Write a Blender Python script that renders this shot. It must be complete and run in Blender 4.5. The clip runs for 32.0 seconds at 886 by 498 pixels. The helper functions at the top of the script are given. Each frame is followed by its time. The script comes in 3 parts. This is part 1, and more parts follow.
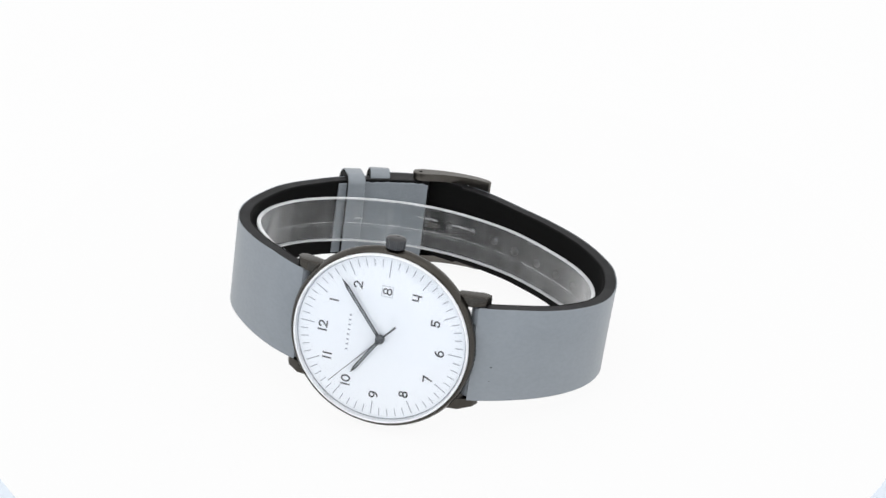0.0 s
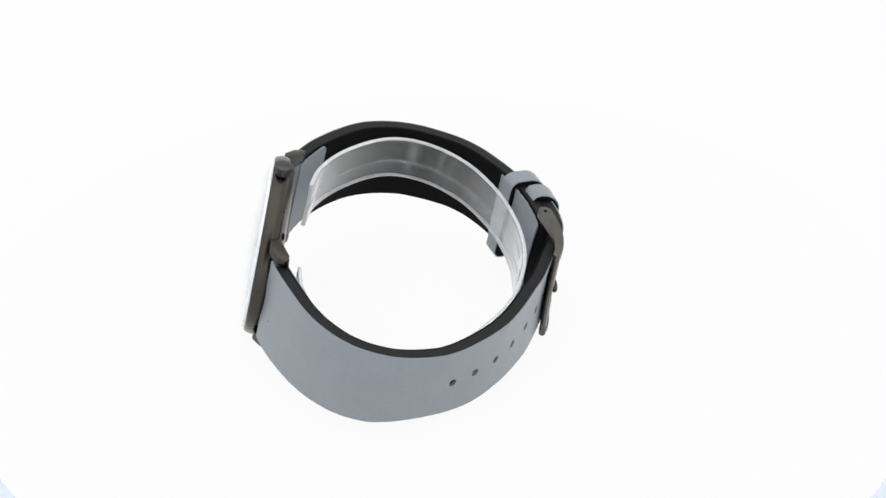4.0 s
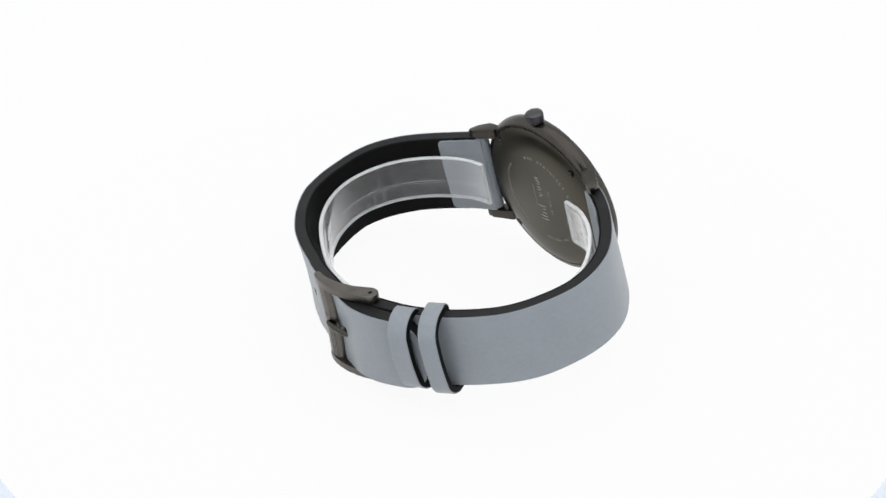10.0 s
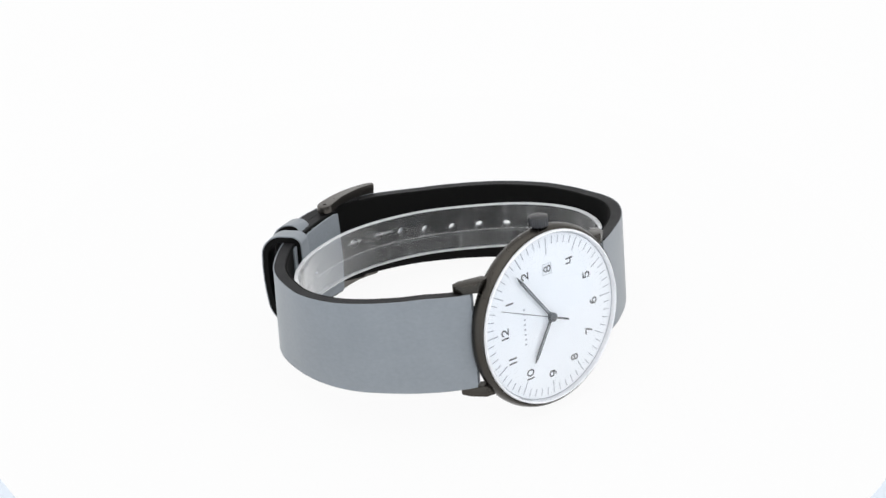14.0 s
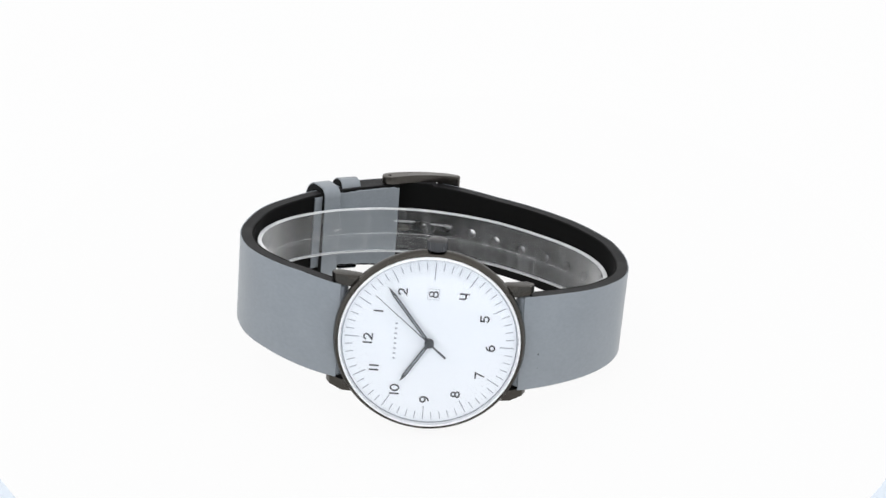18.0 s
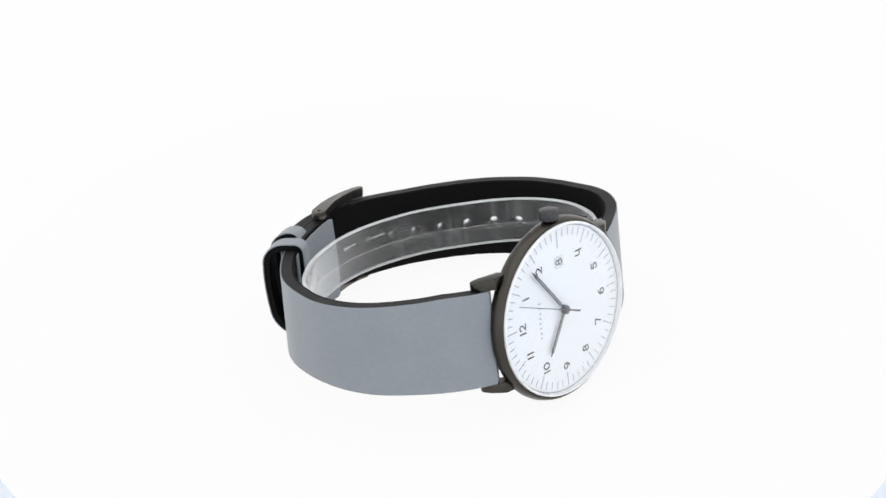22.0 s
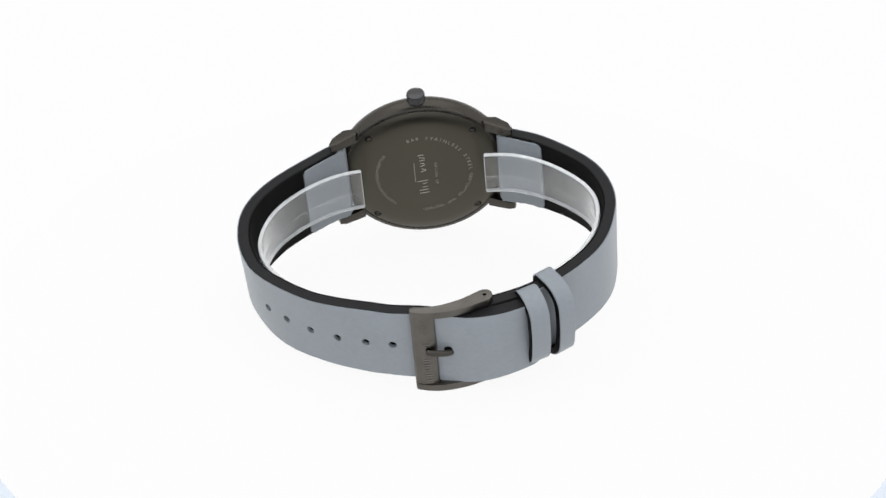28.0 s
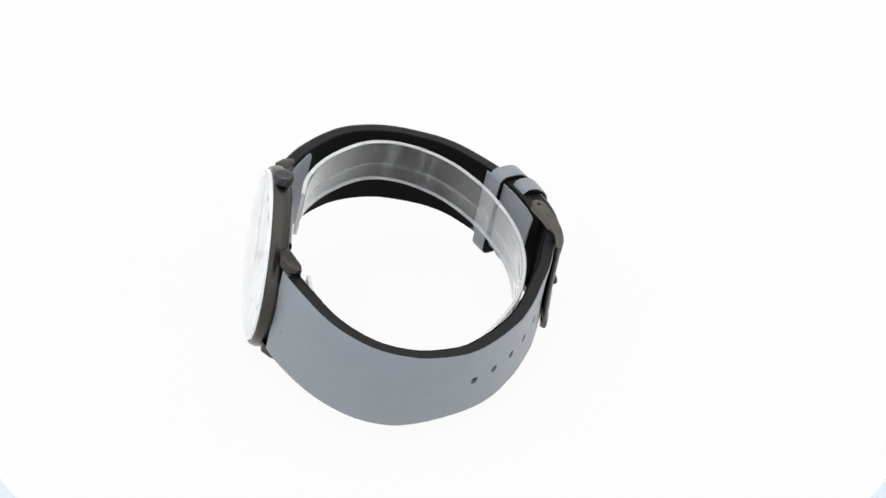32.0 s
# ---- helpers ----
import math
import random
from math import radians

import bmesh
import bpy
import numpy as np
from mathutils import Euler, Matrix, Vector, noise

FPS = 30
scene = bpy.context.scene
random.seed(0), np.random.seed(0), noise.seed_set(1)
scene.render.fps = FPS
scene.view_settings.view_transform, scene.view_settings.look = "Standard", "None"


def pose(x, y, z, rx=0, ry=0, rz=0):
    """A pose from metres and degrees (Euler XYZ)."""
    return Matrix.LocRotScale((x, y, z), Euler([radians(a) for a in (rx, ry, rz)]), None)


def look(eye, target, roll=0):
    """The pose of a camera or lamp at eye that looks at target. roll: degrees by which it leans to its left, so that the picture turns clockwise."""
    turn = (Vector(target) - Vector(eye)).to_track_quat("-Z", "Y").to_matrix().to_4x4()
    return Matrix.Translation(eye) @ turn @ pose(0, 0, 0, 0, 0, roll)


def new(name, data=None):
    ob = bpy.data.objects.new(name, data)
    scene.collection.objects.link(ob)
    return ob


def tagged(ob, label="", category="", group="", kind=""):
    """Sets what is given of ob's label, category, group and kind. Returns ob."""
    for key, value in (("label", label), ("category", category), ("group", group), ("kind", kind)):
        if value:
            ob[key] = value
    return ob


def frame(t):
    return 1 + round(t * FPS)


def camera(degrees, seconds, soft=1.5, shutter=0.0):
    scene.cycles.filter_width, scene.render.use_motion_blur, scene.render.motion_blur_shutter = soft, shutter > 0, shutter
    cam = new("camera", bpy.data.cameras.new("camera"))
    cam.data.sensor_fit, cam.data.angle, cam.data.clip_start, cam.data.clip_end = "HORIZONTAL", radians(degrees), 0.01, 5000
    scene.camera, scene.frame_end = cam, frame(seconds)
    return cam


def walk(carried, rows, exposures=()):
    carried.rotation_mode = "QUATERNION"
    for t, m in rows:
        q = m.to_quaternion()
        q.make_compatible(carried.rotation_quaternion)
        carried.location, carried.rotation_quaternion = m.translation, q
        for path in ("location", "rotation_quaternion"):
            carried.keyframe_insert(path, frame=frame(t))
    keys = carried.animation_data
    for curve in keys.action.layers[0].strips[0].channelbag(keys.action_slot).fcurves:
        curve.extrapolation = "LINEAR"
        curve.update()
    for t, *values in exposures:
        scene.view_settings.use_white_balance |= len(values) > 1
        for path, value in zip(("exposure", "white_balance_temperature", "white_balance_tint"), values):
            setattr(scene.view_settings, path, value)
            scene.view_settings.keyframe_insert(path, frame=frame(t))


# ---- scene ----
cam = camera(21.508, 32.0, soft=1.5)
U = 0.00096374                       # one drawing unit of the watch, a little under a millimetre
FLOOR = 22.25                        # how far the turntable lies under the turning centre
EYE = Vector((0.0, -427.95, 266.60 + FLOOR)) * U
AHEAD = Vector((0.00490, 0.84615, -0.53293))
CAMERA_POSE = look(EYE, EYE + AHEAD, -0.251)
walk(cam, [(0, CAMERA_POSE), (32, CAMERA_POSE)])

# ---------------------------------------------------------------- light
world = bpy.data.worlds.new("studio_world")
scene.world = world
world.use_nodes = True
world.node_tree.nodes["Background"].inputs[0].default_value = (1, 1, 1, 1)
world.node_tree.nodes["Background"].inputs[1].default_value = 0.02
scene.view_settings.exposure = 0.0
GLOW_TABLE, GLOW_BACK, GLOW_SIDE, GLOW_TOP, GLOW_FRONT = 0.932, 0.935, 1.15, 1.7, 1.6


# ---------------------------------------------------------------- materials
def material(name, color, rough=0.5, metal=0.0, vary=0.08, big=90, fine=2500, bump=0.1, ior=1.5, spec=0.5, rvary=0.1, stretch=1.0):
    """A surface with slow colour drift, fine grain and a little relief, in object space."""
    m = bpy.data.materials.new(name)
    m.use_nodes = True
    t = m.node_tree
    b = t.nodes["Principled BSDF"]
    b.inputs["Metallic"].default_value = metal
    b.inputs["IOR"].default_value = ior
    b.inputs["Specular IOR Level"].default_value = spec
    co = t.nodes.new("ShaderNodeTexCoord")
    n1 = t.nodes.new("ShaderNodeTexNoise")
    n1.inputs["Scale"].default_value = big
    n1.inputs["Detail"].default_value = 4
    n2 = t.nodes.new("ShaderNodeTexNoise")
    n2.inputs["Scale"].default_value = fine
    n2.inputs["Detail"].default_value = 3
    mp = t.nodes.new("ShaderNodeMapping")
    mp.inputs["Scale"].default_value = (1, 1, stretch)
    t.links.new(co.outputs["Object"], mp.inputs["Vector"])
    t.links.new(co.outputs["Object"], n1.inputs["Vector"])
    t.links.new(mp.outputs[0], n2.inputs["Vector"])
    add = t.nodes.new("ShaderNodeMath")
    add.operation = "ADD"
    t.links.new(n1.outputs["Fac"], add.inputs[0])
    t.links.new(n2.outputs["Fac"], add.inputs[1])
    ramp = t.nodes.new("ShaderNodeMapRange")
    ramp.inputs["From Min"].default_value = 0.6
    ramp.inputs["From Max"].default_value = 1.4
    ramp.inputs["To Min"].default_value = 1 - vary
    ramp.inputs["To Max"].default_value = 1 + vary
    t.links.new(add.outputs[0], ramp.inputs["Value"])
    mul = t.nodes.new("ShaderNodeVectorMath")
    mul.operation = "SCALE"
    mul.inputs[0].default_value = color
    t.links.new(ramp.outputs[0], mul.inputs["Scale"])
    t.links.new(mul.outputs[0], b.inputs["Base Color"])
    rr = t.nodes.new("ShaderNodeMapRange")
    rr.inputs["To Min"].default_value = max(0.02, rough - rvary)
    rr.inputs["To Max"].default_value = min(1, rough + rvary)
    t.links.new(n1.outputs["Fac"], rr.inputs["Value"])
    t.links.new(rr.outputs[0], b.inputs["Roughness"])
    if bump:
        bp = t.nodes.new("ShaderNodeBump")
        bp.inputs["Strength"].default_value = bump
        bp.inputs["Distance"].default_value = 0.0002
        t.links.new(n2.outputs["Fac"], bp.inputs["Height"])
        t.links.new(bp.outputs[0], b.inputs["Normal"])
    return m


def brushed(mat, amount):
    """Fine circular brushing about the dial's axis."""
    t = mat.node_tree
    tan = t.nodes.new("ShaderNodeTangent")
    tan.direction_type, tan.axis = "RADIAL", "Y"
    b = t.nodes["Principled BSDF"]
    b.inputs["Anisotropic"].default_value = amount
    t.links.new(tan.outputs[0], b.inputs["Tangent"])
    return mat


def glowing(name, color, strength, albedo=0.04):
    """White sheet that glows by its own emission; no lamps stand behind it."""
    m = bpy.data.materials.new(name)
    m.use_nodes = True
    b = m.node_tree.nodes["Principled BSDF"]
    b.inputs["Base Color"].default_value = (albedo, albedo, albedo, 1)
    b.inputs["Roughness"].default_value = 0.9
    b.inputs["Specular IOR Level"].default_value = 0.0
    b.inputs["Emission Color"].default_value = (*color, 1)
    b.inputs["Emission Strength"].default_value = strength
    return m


def clear(name, haze, rough=0.03, gloss=1.0, slope=3.2, base=0.035, low=0.7, high=2.4, smear=0.0):
    """Clear thin plastic: see-through, glossy at a slant, partly hazed by fine scratches."""
    m = bpy.data.materials.new(name)
    m.use_nodes = True
    t = m.node_tree
    t.nodes.remove(t.nodes["Principled BSDF"])
    see = t.nodes.new("ShaderNodeBsdfTransparent")
    see.inputs["Color"].default_value = (0.98, 0.985, 0.99, 1)
    shine = t.nodes.new("ShaderNodeBsdfGlossy")
    shine.inputs["Roughness"].default_value = rough
    shine.inputs["Color"].default_value = (gloss, gloss, gloss, 1)
    facing = t.nodes.new("ShaderNodeLayerWeight")
    facing.inputs["Blend"].default_value = 0.5
    power = t.nodes.new("ShaderNodeMath")
    power.operation, power.inputs[1].default_value = "POWER", slope
    t.links.new(facing.outputs["Facing"], power.inputs[0])
    fres = t.nodes.new("ShaderNodeMath")
    fres.operation, fres.inputs[1].default_value, fres.inputs[2].default_value = "MULTIPLY_ADD", 0.9, base
    t.links.new(power.outputs[0], fres.inputs[0])
    mix = t.nodes.new("ShaderNodeMixShader")
    t.links.new(fres.outputs[0], mix.inputs[0])
    t.links.new(see.outputs[0], mix.inputs[1])
    t.links.new(shine.outputs[0], mix.inputs[2])
    last = mix
    if haze:
        co = t.nodes.new("ShaderNodeTexCoord")
        mp = t.nodes.new("ShaderNodeMapping")
        mp.inputs["Scale"].default_value = (900, 900, 50)
        nz = t.nodes.new("ShaderNodeTexNoise")
        nz.inputs["Scale"].default_value = 1.0
        nz.inputs["Detail"].default_value = 6
        t.links.new(co.outputs["Object"], mp.inputs["Vector"])
        t.links.new(mp.outputs[0], nz.inputs["Vector"])
        mr = t.nodes.new("ShaderNodeMapRange")
        mr.inputs["From Min"].default_value = 0.4
        mr.inputs["From Max"].default_value = 0.8
        mr.inputs["To Min"].default_value = haze * low
        mr.inputs["To Max"].default_value = haze * high
        t.links.new(nz.outputs["Fac"], mr.inputs["Value"])
        veil = mr
        if smear:
            # a few cloudy rubbed streaks across the band
            mp2 = t.nodes.new("ShaderNodeMapping")
            mp2.inputs["Scale"].default_value = (520, 520, 70)
            nz2 = t.nodes.new("ShaderNodeTexNoise")
            nz2.inputs["Scale"].default_value = 1.0
            nz2.inputs["Detail"].default_value = 5
            t.links.new(co.outputs["Object"], mp2.inputs["Vector"])
            t.links.new(mp2.outputs[0], nz2.inputs["Vector"])
            mr2 = t.nodes.new("ShaderNodeMapRange")
            mr2.inputs["From Min"].default_value = 0.56
            mr2.inputs["From Max"].default_value = 0.70
            mr2.inputs["To Max"].default_value = smear
            t.links.new(nz2.outputs["Fac"], mr2.inputs["Value"])
            veil = t.nodes.new("ShaderNodeMath")
            veil.operation = "ADD"
            t.links.new(mr.outputs[0], veil.inputs[0])
            t.links.new(mr2.outputs[0], veil.inputs[1])
        d = t.nodes.new("ShaderNodeBsdfDiffuse")
        d.inputs["Color"].default_value = (0.8, 0.81, 0.82, 1)
        last = t.nodes.new("ShaderNodeMixShader")
        t.links.new(veil.outputs[0], last.inputs[0])
        t.links.new(mix.outputs[0], last.inputs[1])
        t.links.new(d.outputs[0], last.inputs[2])
    t.links.new(last.outputs[0], t.nodes["Material Output"].inputs["Surface"])
    return m


M_LEATHER = material("blue_grey_leather", (0.212, 0.235, 0.258), 0.38, spec=0.55, vary=0.07, big=140, fine=1000, bump=0.19, stretch=1.6)
M_LINING = material("grey_lining_leather", (0.212, 0.235, 0.258), 0.55, spec=0.4, vary=0.10, big=220, fine=2200, bump=0.15)
M_LINER = material("black_strap_lining", (0.004, 0.004, 0.004), 0.7, spec=0.08, vary=0.2, big=200, fine=2500, bump=0.2)
M_EDGE = material("black_strap_edge_paint", (0.008, 0.008, 0.009), 0.55, spec=0.2, vary=0.15, big=200, fine=3000, bump=0.15)
M_CASE = material("dark_coated_steel", (0.062, 0.057, 0.050), 0.28, metal=1.0, vary=0.14, big=160, fine=5000, bump=0.02)
M_BACK = brushed(material("brushed_coated_steel", (0.077, 0.071, 0.056), 0.34, metal=1.0, vary=0.06, big=80, fine=5000, bump=0.03), 0.75)
M_CROWN = material("coated_crown_steel", (0.078, 0.078, 0.080), 0.30, metal=1.0, vary=0.10, big=200, fine=5000, bump=0.02)
M_BUCKLE = material("worn_coated_steel", (0.118, 0.110, 0.100), 0.31, metal=1.0, vary=0.22, big=330, fine=5000, bump=0.02)
M_DARK = material("blackened_steel", (0.03, 0.03, 0.03), 0.4, metal=0.6, vary=0.1)
M_DIAL = material("white_dial_lacquer", (0.88, 0.90, 0.93), 0.45, vary=0.008, big=60, fine=4000, bump=0.0)
M_PRINT = material("black_dial_print", (0.03, 0.03, 0.035), 0.5, vary=0.1)
M_TICK = material("grey_dial_print", (0.30, 0.315, 0.36), 0.5, vary=0.08)
M_FRAME = material("pale_grey_date_edge", (0.45, 0.47, 0.50), 0.5, vary=0.05)
M_HAND = material("dark_hand_coating", (0.06, 0.062, 0.066), 0.35, metal=0.5, vary=0.1)
M_LUME = material("grey_lume_paint", (0.34, 0.36, 0.38), 0.6, vary=0.08)
M_ENGRAVE = material("pale_engraving", (0.26, 0.25, 0.215), 0.6, metal=0.3, vary=0.1)
M_SIGN = material("bright_engraving", (0.42, 0.405, 0.36), 0.5, metal=0.3, vary=0.1)
M_MARK = material("worn_mark_steel", (0.165, 0.157, 0.147), 0.4, metal=1.0, vary=0.1)
M_CRYSTAL = clear("acrylic_crystal", 0.0, 0.06, slope=2.9, base=0.016)
M_SUPPORT = clear("clear_scratched_plastic", 0.027, 0.08, slope=2.9, base=0.014, high=2.4, smear=0.11)
# frosted edge; its pale haze replaces the brightness refraction would give
M_CUT = clear("frosted_cut_plastic", 0.55, 0.15, slope=1.6, base=0.10, low=0.9, high=1.2)
M_STREAK = clear("pale_streak_plastic", 0.30, 0.15, low=0.7, high=1.3)
M_FOLD = clear("hazed_plastic_fold", 0.15, 0.1, slope=2.5, base=0.05)
# opaque white for the reflection along the crystal's clear rim
M_RIM_LIGHT = material("painted_rim_reflection", (0.80, 0.81, 0.83), 0.3, vary=0.08, big=300, fine=2500, bump=0.05)
# plate and sweep emit their white, so hardly any shadow shows on them
M_TABLE = glowing("glowing_turntable_acrylic", (1, 1, 1), GLOW_TABLE)
M_SWEEP = glowing("glowing_white_sweep", (1, 1, 1), GLOW_BACK)
# glow of the unseen panels added round the watch as its lighting
M_SIDE = glowing("added_side_glow", (0.97, 0.98, 1.0), GLOW_SIDE)
M_TOP = glowing("added_top_glow", (0.98, 0.99, 1.0), GLOW_TOP)
M_FRONT = glowing("added_front_glow", (0.97, 0.98, 1.0), GLOW_FRONT)
M_DARK_PANEL = material("added_black_panel", (0.012, 0.012, 0.013), 0.9, spec=0.1, vary=0.2, big=20, fine=900)
M_DESK = material("pale_blue_grey_laminate", (0.77, 0.83, 0.90), 0.6, vary=0.03, big=30, fine=400, bump=0.05)


# ---------------------------------------------------------------- mesh helpers, in drawing units
def finish(bm, name, mat, sharp=32):
    bmesh.ops.recalc_face_normals(bm, faces=bm.faces[:])
    me = bpy.data.meshes.new(name)
    bm.to_mesh(me)
    bm.free()
    if mat:
        me.materials.append(mat)
    me.polygons.foreach_set("use_smooth", [True] * len(me.polygons))
    me.set_sharp_from_angle(angle=radians(sharp))
    return me


def part(name, bm, mat, parent=None, label="", sharp=32, scale=U):
    bmesh.ops.scale(bm, vec=(scale,) * 3, verts=bm.verts[:])
    ob = new(name, finish(bm, name, mat, sharp))
    if parent:
        ob.parent = parent
    return tagged(ob, label)


def smooth_path(pts, step=0.6, soften=0):
    """Catmull-Rom through pts, resampled at even steps and softened."""
    p = [Vector(q) for q in pts]
    p = [2 * p[0] - p[1]] + p + [2 * p[-1] - p[-2]]
    fine = []
    for i in range(1, len(p) - 2):
        for k in range(24):
            u = k / 24
            a, b, c, d = p[i - 1:i + 3]
            fine.append(0.5 * (2 * b + (c - a) * u + (2 * a - 5 * b + 4 * c - d) * u * u + (3 * b - a - 3 * c + d) * u ** 3))
    fine.append(p[-2])
    out, run = [fine[0]], 0.0
    total = sum((fine[i + 1] - fine[i]).length for i in range(len(fine) - 1))
    n = max(2, round(total / step))
    target = total / n
    for i in range(len(fine) - 1):
        seg = (fine[i + 1] - fine[i]).length
        while run + seg >= target * len(out) - 1e-9 and len(out) < n:
            out.append(fine[i].lerp(fine[i + 1], (target * len(out) - run) / seg))
        run += seg
    out.append(fine[-1])
    for _ in range(soften):
        out = [out[0]] + [(a + 2 * b + c) / 4 for a, b, c in zip(out, out[1:], out[2:])] + [out[-1]]
    return out


def normals(path, side):
    out = []
    for i in range(len(path)):
        t = (path[min(i + 1, len(path) - 1)] - path[max(i - 1, 0)]).normalized()
        out.append(Vector((t.y, -t.x)) * side)
    return out


def swell(x, y):
    """The short strap's upper edge stands a little high just past the lugs."""
    return min(max((y - 3) / 4, 0), 1) * min(max((30 - y) / 12, 0), 1) if x < -20 else 0.0


def zc(x, y):
    """Height of the strap's middle line over the dial's middle: the loop leans a little."""
    k = min(max((y - 5) / 25, 0), 1)
    return 0.035 * max(y - 10, 0) + 0.0009 * max(y - 30, 0) ** 2 - 0.02 * x * k + 0.2 * swell(x, y)


def half_width(x, y):
    k = min(max((y - 3) / 27, 0), 1)
    return 10.1 - (1.1 if x > 0 else 0.6) * k + 0.2 * swell(x, y)


def by_buckle(x, y):
    return math.exp(-(x / 8) ** 2) if y > 50 else 0.0


# how the bent leather departs from an even band, every 14 degrees round the loop from the lugs on:
# upper edge outwards, upper edge up, lower edge outwards, lower edge up
LONG_SET = ((-0.05, -0.29, -0.09, -0.09, -0.13, -0.16, -0.81, -0.98, -0.64, -0.07, 0.21, 0.40), (-0.04, -0.19, -0.18, 0.02, 0.21, 0.31, 0.43, 0.25, 0.31, 0.36, 0.30, -0.35),
            (0.14, 0.02, -0.24, -0.55, -0.26, 0.58, 1.08, 1.18, 0.85, 0.75, 1.02, 1.15), (-0.37, -0.46, -0.36, -0.27, 0.08, 0.57, 0.91, 1.28, 1.48, 1.62, 1.54, 1.36))
SHORT_SET = ((-0.07, -0.05, 0.40, 0.95, 0.65, -0.38, -0.34, 0.15, 0.38, 0.43), (0.11, 0.30, 0.12, -0.15, -0.21, -0.22, -0.31, -0.09, 0.15, 0.55),
             (-0.01, 0.38, 0.79, 1.00, 0.62, 0.05, 0.24, 0.62, 0.78, 0.62), (-0.11, 0.30, 0.64, 0.58, 0.58, 0.78, 0.98, 0.98, 0.72, 0.33))


def round_loop(x, y, side):
    """Where a place lies along the loop, in steps of 14 degrees from the lugs."""
    return (math.degrees(math.atan2(side * x, 30 - y)) % 360 - 34) / 14


def eased(values, u):
    u = min(max(u, 0), len(values) - 1)
    i = min(int(u), len(values) - 2)
    a, b, c, d = values[max(i - 1, 0)], values[i], values[i + 1], values[min(i + 2, len(values) - 1)]
    f = u - i
    return b + 0.5 * f * (c - a + f * (2 * a - 5 * b + 4 * c - d + f * (3 * (b - c) + d - a)))


def strap_shape(side, table):
    """The half width, the rise and the bow of one strap."""
    def at(x, y):
        u = round_loop(x, y, side)
        return [eased(v, u) for v in table]

    def wide(x, y):
        _, up, _, low = at(x, y)
        k = 0.0
        if side > 0:
            u = min(max((y - 42) / 18, 0), 1)
            k = 0.4 * u * u * (3 - 2 * u) * min(max((x + 20) / 10, 0), 1) + 0.3 * by_buckle(x, y)
        return half_width(x, y) + k + (up - low) / 2

    def rise(x, y):
        _, up, _, low = at(x, y)
        return zc(x, y) + (0.3 * by_buckle(x, y) if side > 0 else 0.0) + (up + low) / 2

    def bow(x, y, z):
        top, _, foot, _ = at(x, y)
        return curl(x, y, z) + (top + foot) / 2 + (top - foot) / 2 * z / 9.5

    return wide, rise, bow


def flare(x, y, up):
    """How far the edges of the bent leather curl outwards, at the upper and at the lower edge."""
    return (0.35 if up else 0.6) * min(max((y - 37) / 10, 0), 1) * min(max((x + 16) / 8, 0), 1)


def curl(x, y, z):
    return flare(x, y, z > 0) * (z / 9.5) ** 2 + slant(x, y) * z / 9


def bridge_rings(bm, rings, caps=True, closed=False):
    n = len(rings[0])
    for a, b in zip(rings, rings[1:] + (rings[:1] if closed else [])):
        for i in range(n):
            bm.faces.new((a[i], a[(i + 1) % n], b[(i + 1) % n], b[i]))
    if caps and not closed:
        bm.faces.new(rings[0])
        bm.faces.new(rings[-1][::-1])


def slant(x, y):
    """How far the strap's upper edge leans out from its middle, over the punched stretch."""
    return 1.1 * min(max((x - 14) / 12, 0), 1) * min(max((y - 28) / 12, 0), 1)


def band(path, side, d0, d1, wide, bev=0.18, taper=None, mid=0.0, rise=zc, thin=None, bow=curl):
    """A flat band along path: from depth d0 to d1 under the outer face, wide(x, y) to each side."""
    bm = bmesh.new()
    nor, rings = normals(path, side), []
    for i, (p, n) in enumerate(zip(path, nor)):
        w = wide(p.x, p.y) * (taper(i / (len(path) - 1)) if taper else 1)
        z0 = rise(p.x, p.y)
        sec = [(d0, w - bev), (d0 + bev, w), (d1 - bev, w), (d1, w - bev), (d1 + mid * 0.4, w * 0.6), (d1 + mid, 0.25), (d1 + mid, -0.25), (d1 + mid * 0.4, -w * 0.6),
               (d1, bev - w), (d1 - bev, -w), (d0 + bev, -w), (d0, bev - w), (d0, -w * 0.6), (d0, 0.0), (d0, w * 0.6)]
        f = thin(i / (len(path) - 1)) if thin else 1
        rings.append([bm.verts.new((p.x + n.x * (bow(p.x, p.y, z) - d * f), p.y + n.y * (bow(p.x, p.y, z) - d * f), z0 + z)) for d, z in sec])
    bridge_rings(bm, rings)
    return bm


def lathe(profile, n=96, cap=True):
    """Turned about the y axis; profile of (radius, y)."""
    bm = bmesh.new()
    rings = []
    for r, y in profile:
        if r < 1e-6:
            rings.append([bm.verts.new((0, y, 0))])
        else:
            rings.append([bm.verts.new((r * math.cos(a), y, r * math.sin(a))) for a in (2 * math.pi * i / n for i in range(n))])
    for a, b in zip(rings, rings[1:]):
        for i in range(n):
            j = (i + 1) % n
            if len(a) == 1 and len(b) == 1:
                break
            if len(a) == 1:
                bm.faces.new((a[0], b[j], b[i]))
            elif len(b) == 1:
                bm.faces.new((a[i], a[j], b[0]))
            else:
                bm.faces.new((a[i], a[j], b[j], b[i]))
    bmesh.ops.remove_doubles(bm, verts=bm.verts[:], dist=1e-5)
    return bm


